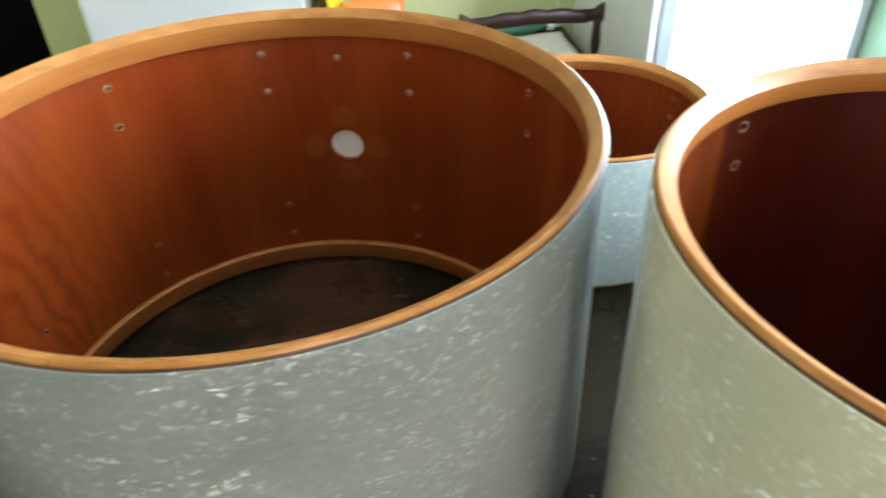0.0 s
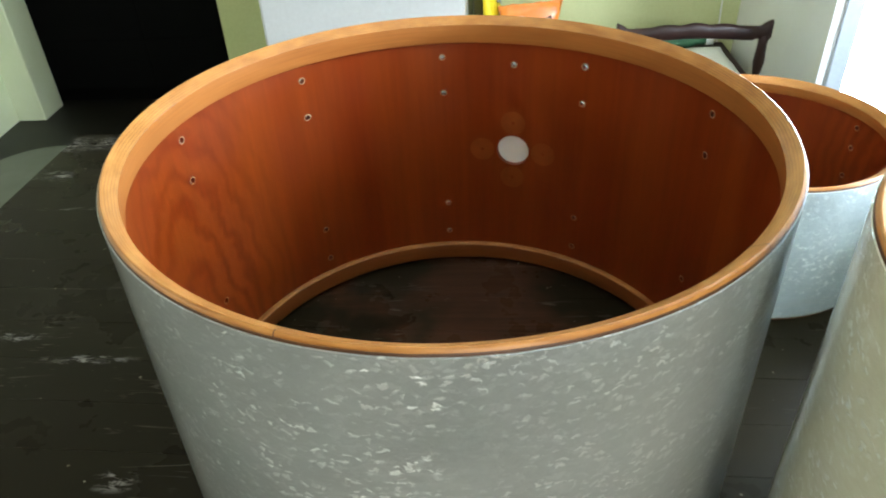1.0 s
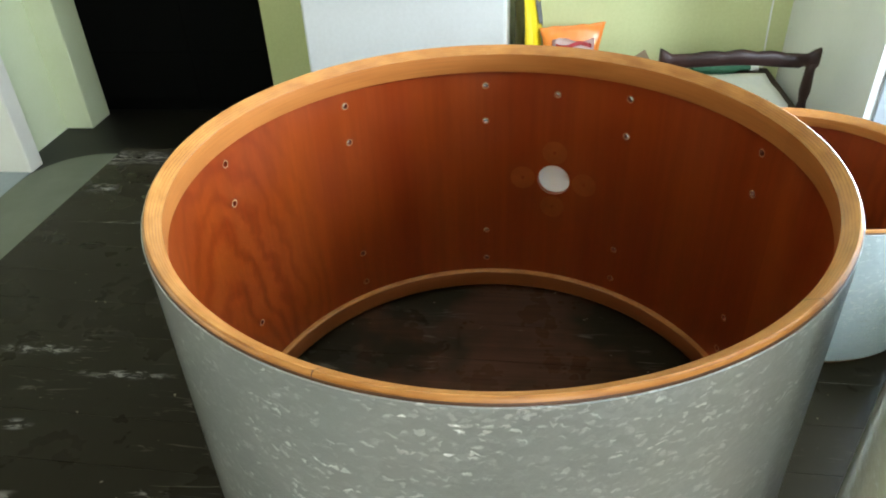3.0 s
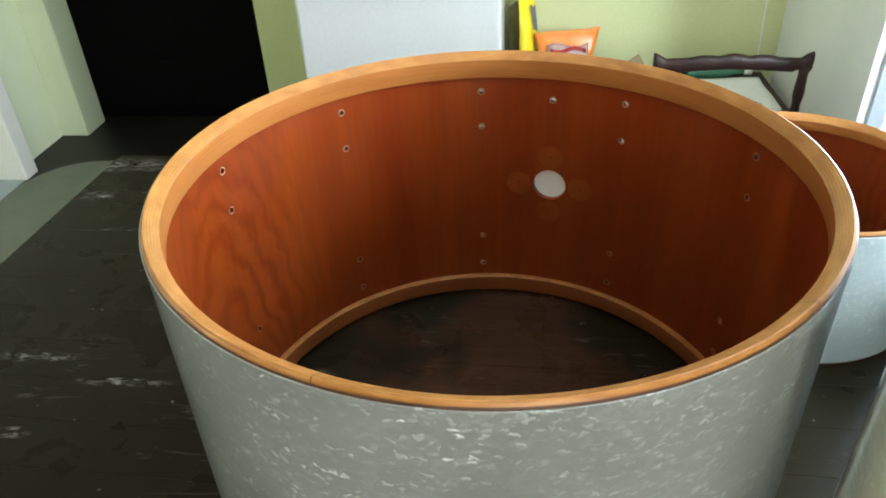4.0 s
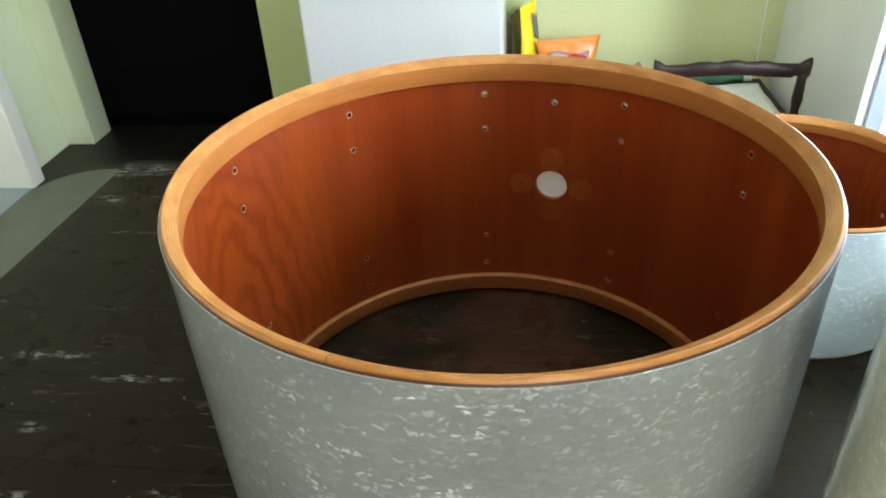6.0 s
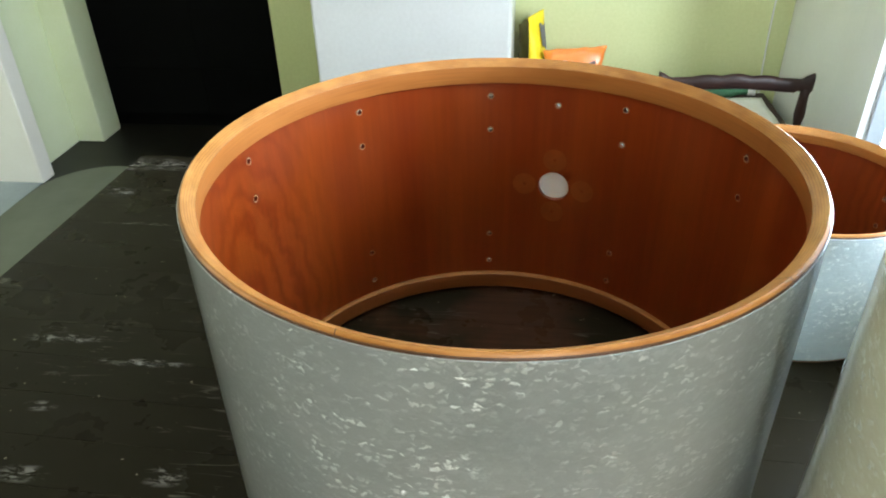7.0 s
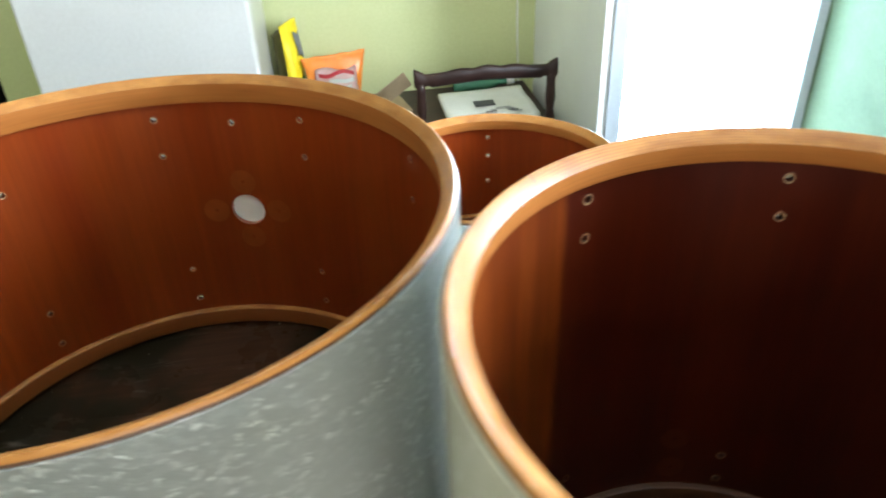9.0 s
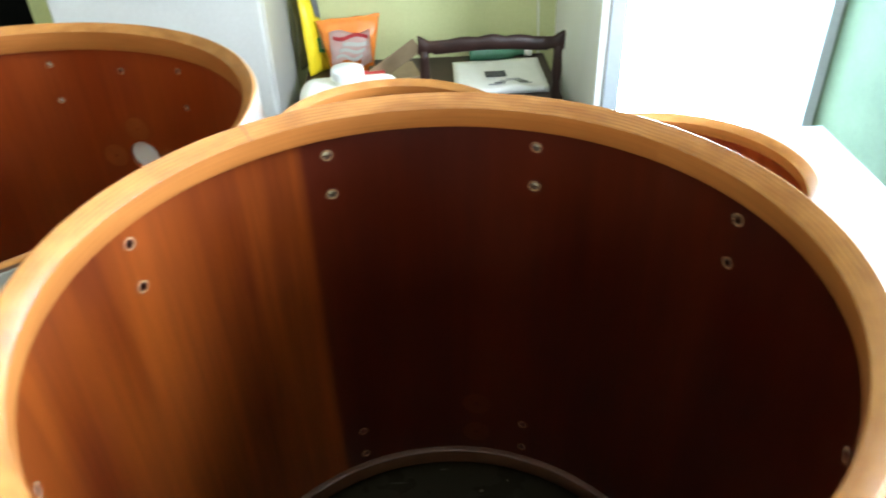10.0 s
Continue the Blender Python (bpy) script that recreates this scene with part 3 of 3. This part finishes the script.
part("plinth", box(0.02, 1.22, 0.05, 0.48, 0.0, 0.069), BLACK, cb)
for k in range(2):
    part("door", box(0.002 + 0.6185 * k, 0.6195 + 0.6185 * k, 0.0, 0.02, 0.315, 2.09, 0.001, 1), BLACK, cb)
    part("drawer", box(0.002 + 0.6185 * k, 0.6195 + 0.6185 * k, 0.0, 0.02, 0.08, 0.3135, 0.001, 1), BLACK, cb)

# side table by the wall
st = thing("side_table", pose(0.02, 1.56, 0), "low dark wooden side table against the wall", "table")
part("tabletop", box(0.0, 0.845, 0.0, 0.42, 0.455, 0.485, 0.005), CHAIR_WOOD, st)
for lx in (0.02, 0.78):
    for ly in (0.02, 0.355):
        part("leg", box(lx, lx + 0.045, ly, ly + 0.045, 0, 0.455, 0.004), CHAIR_WOOD, st)


def carved_rail(wide, drop=0.0):
    """Top rail with a scalloped crest and flared ears."""
    bm = bmesh.new()
    n = 60
    up, low = [], []
    for k in range(n + 1):
        s = -1 + 2 * k / n
        x = s * wide / 2
        a = abs(s)
        crest = 0.004 + 0.017 * (1 - a) ** 0.8 + 0.005 * abs(math.cos(a * math.pi * 2.6)) * (1 if a < 0.60 else 0)
        if a > 0.86:
            crest += 0.020 * ((a - 0.86) / 0.14) ** 0.7
        under = -0.027 + 0.008 * math.cos(a * math.pi * 0.9) * (a < 0.8)
        if a > 0.86:
            under = -0.030 - 0.012 * math.sin((a - 0.86) / 0.14 * math.pi)
        bow = 0.018 * (a * a)
        up.append((x, bow, crest))
        low.append((x, bow, under))
    rows = []
    for (x, b, zu), (_, _, zl) in zip(up, low):
        rows.append([bm.verts.new((x, b + dy, z)) for dy, z in ((-0.006, zl), (-0.012, zl + 0.007), (-0.012, zu - 0.008), (-0.004, zu), (0.006, zu - 0.002), (0.012, zu - 0.010), (0.012, zl + 0.007), (0.006, zl))])
    for p, q in zip(rows, rows[1:]):
        for j in range(8):
            bm.faces.new((p[j], p[(j + 1) % 8], q[(j + 1) % 8], q[j]))
    bm.faces.new(rows[0])
    bm.faces.new(rows[-1])
    bmesh.ops.recalc_face_normals(bm, faces=bm.faces)
    return bm


ch = thing("chair", pose(0.631, 1.515, 0), "dark carved wooden chair with a scalloped top rail", "chair")
part("top_rail", carved_rail(0.438), CHAIR_WOOD, ch, "scalloped dark rail", True, pose(0, 0.0, 0.685))
turned = [(0.012, 0.0), (0.016, 0.10), (0.016, 0.36), (0.013, 0.44), (0.018, 0.47), (0.012, 0.49), (0.017, 0.52), (0.011, 0.55), (0.016, 0.585), (0.013, 0.64), (0.014, 0.665)]
for s in (-1, 1):
    part("back_post", lathe([(0.001, 0.0)] + turned + [(0.001, 0.665)], 14, False), CHAIR_WOOD, ch, "turned post", True, pose(s * 0.200, 0.012, 0))
    part("front_leg", lathe([(0.001, 0.0), (0.012, 0.0), (0.017, 0.20), (0.017, 0.395), (0.001, 0.395)], 14, False), CHAIR_WOOD, ch, "", True, pose(s * 0.190, -0.36, 0))
part("lower_rail", box(-0.19, 0.19, 0.004, 0.022, 0.470, 0.497, 0.004), CHAIR_WOOD, ch)
part("seat", box(-0.215, 0.215, -0.385, 0.0, 0.395, 0.425, 0.010, 3), CHAIR_WOOD, ch)

np_bm = bmesh.new()
nx, ny = 14, 12
grid = [[None] * (ny + 1) for _ in range(nx + 1)]
for i in range(nx + 1):
    for j in range(ny + 1):
        x, y = -0.150 + 0.300 * i / nx, 0.27 * j / ny
        z = 0.012 + 0.006 * noise.noise((x * 9, y * 9, 3.1)) + 0.010 * (1 - j / ny) ** 3 * (0.5 + 0.5 * math.sin(i * 0.9))
        grid[i][j] = (np_bm.verts.new((x + 0.012 * (j / ny), y, z + 0.004)), np_bm.verts.new((x + 0.012 * (j / ny), y, 0.0)))
for i in range(nx):
    for j in range(ny):
        for k in (0, 1):
            np_bm.faces.new([grid[a][b][k] for a, b in ((i, j), (i + 1, j), (i + 1, j + 1), (i, j + 1))])
for i in range(nx):
    for j in (0, ny):
        np_bm.faces.new((grid[i][j][0], grid[i + 1][j][0], grid[i + 1][j][1], grid[i][j][1]))
for j in range(ny):
    for i in (0, nx):
        np_bm.faces.new((grid[i][j][0], grid[i][j + 1][0], grid[i][j + 1][1], grid[i][j][1]))
bmesh.ops.recalc_face_normals(np_bm, faces=np_bm.faces)
news = thing("newspaper", pose(0.676, 1.605, 0.485, 0, 0, 2), "folded newspaper with dark print lying on the side table", "newspaper")
part("sheet", np_bm, PAPER, news, "", True)
part("picture", box(-0.040, 0.028, 0.105, 0.150, 0.019, 0.0225), INK, news, "dark printed picture")
for k in range(4):
    part("text_line", box(-0.04 + 0.02 * k, 0.10 - 0.01 * k, 0.030 + 0.013 * k, 0.036 + 0.013 * k, 0.021, 0.0235), INK if k == 1 else INK_GREY, news)


def pouch(wide, high, deep, seed=0.0, taper=0.0):
    """A filled foil bag: bulging body, crimped top with a ragged sawtooth."""
    bm = bmesh.new()
    nx, nz = 18, 22
    front, back = [], []
    for j in range(nz + 1):
        h = j / nz
        bulge = deep * math.sin(math.pi * min(1, h * 1.08) ** 0.8) if h < 0.92 else deep * 0.06
        bulge = max(bulge, 0.0015)
        rf, rb = [], []
        for i in range(nx + 1):
            s = -1 + 2 * i / nx
            x = s * wide / 2 * (1 - taper * (1 - h)) * (1 - 0.05 * math.sin(math.pi * h) + 0.03 * noise.noise((s, h * 3, seed)))
            d = bulge * (1 - s * s) ** 0.6 if abs(s) < 1 else 0.0
            wr = 0.0035 * noise.noise((s * 6, h * 8, seed + 2)) + 0.003 * noise.noise((s * 15, h * 11, seed))
            z = high * h + (0.004 * noise.noise((s * 4, 1, seed)) + 0.006 * s * (h > 0.85))
            rf.append(bm.verts.new((x, -d / 2 - wr - 0.001, z)))
            rb.append(bm.verts.new((x, d / 2 + 0.001 + abs(wr), z)))
        front.append(rf)
        back.append(rb)
    for g in (front, back):
        for j in range(nz):
            for i in range(nx):
                bm.faces.new((g[j][i], g[j][i + 1], g[j + 1][i + 1], g[j + 1][i]))
    for j in range(nz):
        for i in (0, nx):
            bm.faces.new((front[j][i], front[j + 1][i], back[j + 1][i], back[j][i]))
    for i in range(nx):
        for j in (0, nz):
            bm.faces.new((front[j][i], front[j][i + 1], back[j][i + 1], back[j][i]))
    bmesh.ops.recalc_face_normals(bm, faces=bm.faces)
    return bm


def print_patch(x0, x1, z0, z1, wide, high, deep, wave=0.0):
    """A printed area that lies on the bulging front of a pouch."""
    bm = bmesh.new()
    n = 10
    g = []
    for j in range(n + 1):
        row = []
        for i in range(n + 1):
            x = x0 + (x1 - x0) * i / n
            z = z0 + (z1 - z0) * j / n + wave * math.sin(i * 0.7)
            h, s = z / high, 2 * x / wide
            b = deep * math.sin(math.pi * min(1, h * 1.08) ** 0.8) * max(0, 1 - s * s) ** 0.6
            row.append(bm.verts.new((x, -b / 2 - 0.0065, z)))
        g.append(row)
    for j in range(n):
        for i in range(n):
            bm.faces.new((g[j][i], g[j][i + 1], g[j + 1][i + 1], g[j + 1][i]))
    bmesh.ops.solidify(bm, geom=bm.faces, thickness=0.0008)
    return bm


ob_ = thing("snack_bag", pose(0.182, 1.835, 0.485, -8, 0, 4), "crumpled orange foil bag with a pink and white print", "bag", "snack bags")
part("pouch", pouch(0.218, 0.192, 0.070, seed=1.3, taper=0.34), BAG_ORANGE, ob_, "", True)
part("print", print_patch(-0.066, 0.070, 0.040, 0.148, 0.218, 0.192, 0.070, 0.007), BAG_PINK, ob_, "pink and white print", True)
part("print", print_patch(-0.055, 0.062, 0.126, 0.138, 0.218, 0.192, 0.074, -0.006), BAG_RED, ob_, "red bar of print", True)
for k in range(3):
    part("print", print_patch(-0.048 + 0.012 * k, 0.040 + 0.010 * k, 0.062 + 0.020 * k, 0.073 + 0.021 * k, 0.218, 0.192, 0.074, 0.008 - 0.003 * k), MILK, ob_, "white bar of print", True)
part("print", print_patch(-0.030, 0.034, 0.044, 0.056, 0.218, 0.192, 0.074, 0.004), BAG_ORANGE, ob_, "", True)
yb = thing("snack_bag", pose(0.066, 1.872, 0.485, -5, 0, 52), "tall yellow foil bag leaning beside the refrigerator", "bag", "snack bags")
part("pouch", pouch(0.082, 0.300, 0.040, seed=5.1, taper=-0.15), BAG_YELLOW, yb, "", True)
part("print", print_patch(0.004, 0.034, 0.185, 0.262, 0.082, 0.30, 0.040, 0.006), INK_GREY, yb, "dark print", True)
part("print", print_patch(-0.010, 0.028, 0.070, 0.120, 0.082, 0.30, 0.040, 0.004), BAG_GREEN, yb, "green print", True)
part("print", print_patch(0.000, 0.026, 0.080, 0.165, 0.082, 0.30, 0.045, 0.004), MILK, yb, "white oval of print", True)
# dark pouch added in place of the shadow left of the yellow bag
bb = thing("snack_bag", pose(0.016, 1.935, 0.485, -2, 2, 60), "dark pouch standing in for the shadow behind the yellow bag", "bag", "snack bags")
part("pouch", pouch(0.085, 0.262, 0.035, seed=8.4), BAG_SHADOW, bb, "", True)

cbx = thing("cardboard_box", pose(0.338, 1.70, 0.485, 0, 0, 12), "brown cardboard box with a slanting open flap", "box")
part("body", box(-0.07, 0.085, 0.0, 0.15, 0.0, 0.030, 0.002), CARD, cbx)
part("flap", box(0.0, 0.200, 0.0, 0.004, 0.0, 0.052, 0.001), CARD, cbx, "", False, pose(-0.085, -0.006, 0.012, 0, -31, 0))
tagged(part("red_packet", box(-0.045, 0.045, -0.03, 0.03, 0.0, 0.066, 0.004, 2), BAG_RED, None, "", False, pose(0.258, 1.665, 0.4855, 0, 0, 8)), "small red packet on the side table", "packet")
bt = thing("bottle", pose(0.690, 1.915, 0.485, 0, 0, 0), "green glass bottle lying against the wall", "bottle")
part("glass", lathe([(0.001, 0.0), (0.026, 0.002), (0.027, 0.012), (0.027, 0.12), (0.022, 0.145), (0.013, 0.165), (0.012, 0.20), (0.001, 0.20)], 20, False), GREEN_GLASS, bt, "", True, pose(-0.10, 0, 0.0275, 0, 90, 0))
part("cap", lathe([(0.001, 0.196), (0.014, 0.196), (0.014, 0.222), (0.001, 0.224)], 16, False), WHITE, bt, "white cap", True, pose(-0.10, 0, 0.0275, 0, 90, 0))

# added sheet over the end of the table, standing in for window glare
sh = bmesh.new()
nx, ny = 10, 26
x0, x1, y0, y1 = 0.868, TX1 + 0.001, -0.50, TY1 + 0.001
top = [[sh.verts.new((x0 + (x1 - x0) * i / nx, y0 + (y1 - y0) * j / ny, TABLE + 0.0022 + 0.0012 * (1 + noise.noise((i * 0.5, j * 0.4, 7.7))))) for j in range(ny + 1)] for i in range(nx + 1)]
low = [[sh.verts.new((v.co.x, v.co.y, TABLE + 0.0008)) for v in row] for row in top]
for g in (top, low):
    for i in range(nx):
        for j in range(ny):
            sh.faces.new((g[i][j], g[i + 1][j], g[i + 1][j + 1], g[i][j + 1]))
for i in range(nx):
    for j in (0, ny):
        sh.faces.new((top[i][j], top[i + 1][j], low[i + 1][j], low[i][j]))
for j in range(ny):
    for i in (0, nx):
        sh.faces.new((top[i][j], top[i][j + 1], low[i][j + 1], low[i][j]))
bmesh.ops.recalc_face_normals(sh, faces=sh.faces)
tagged(part("paper_sheet", sh, LAVENDER, None, "", True, pose(0, 0, 0, 0, 0, TURN)), "added pale sheet standing in for glare on the table's end", "paper")

# white canister on a stool
sl = thing("stool", pose(0.252, 1.06, 0), "plain dark wooden stool under the canister", "stool")
part("seat", box(-0.15, 0.15, -0.13, 0.13, 0.455, 0.485, 0.008), CHAIR_WOOD, sl)
for sx in (-1, 1):
    for sy in (-1, 1):
        part("leg", box(sx * 0.12 - 0.018, sx * 0.12 + 0.018, sy * 0.10 - 0.018, sy * 0.10 + 0.018, 0.0, 0.455, 0.004), CHAIR_WOOD, sl)
jg = thing("canister", pose(0.252, 1.06, 0.485, 0, 0, 6), "milky white plastic canister with a round screw cap", "canister")
jb = box(-0.125, 0.125, -0.075, 0.075, 0.0, 0.272, 0.045, 5)
part("body", jb, MILK, jg, "", True)
part("neck", lathe([(0.001, 0.268), (0.032, 0.268), (0.030, 0.285), (0.001, 0.285)], 24, False), MILK, jg, "", True, pose(-0.005, 0, 0))
part("cap", lathe([(0.001, 0.283), (0.038, 0.283), (0.039, 0.286), (0.039, 0.302), (0.036, 0.307), (0.001, 0.308)], 28, False), WHITE, jg, "white screw cap", True, pose(-0.005, 0, 0))

# wall cable in the corner
cable = bpy.data.curves.new("wall_cable", "CURVE")
cable.dimensions, cable.bevel_depth, cable.bevel_resolution = "3D", 0.003, 2
sp = cable.splines.new("POLY")
cpts = [(0.845 + 0.006 * math.sin(k * 0.7), BY - 0.004, 0.10 + 2.3 * k / 24) for k in range(25)]
sp.points.add(len(cpts) - 1)
for p_, c_ in zip(sp.points, cpts):
    p_.co = (*c_, 1)
cable.materials.append(WHITE)
tagged(new("wall_cable", cable), "thin white cable running up the green wall", "cable")

# ---------------------------------------------------------------- planks of the table top
wid = 0.0681
n_pl = round((TY1 - TY0) / wid)
wid = (TY1 - TY0) / n_pl
pl_me = None
for k in range(n_pl):
    if pl_me is None:
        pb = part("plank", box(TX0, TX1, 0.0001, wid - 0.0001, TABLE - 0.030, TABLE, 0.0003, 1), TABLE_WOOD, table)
        pl_me = pb.data
    else:
        pb = new("plank", pl_me)
        pb.parent = table
    pb.location = (0, TY0 + wid * k, 0)
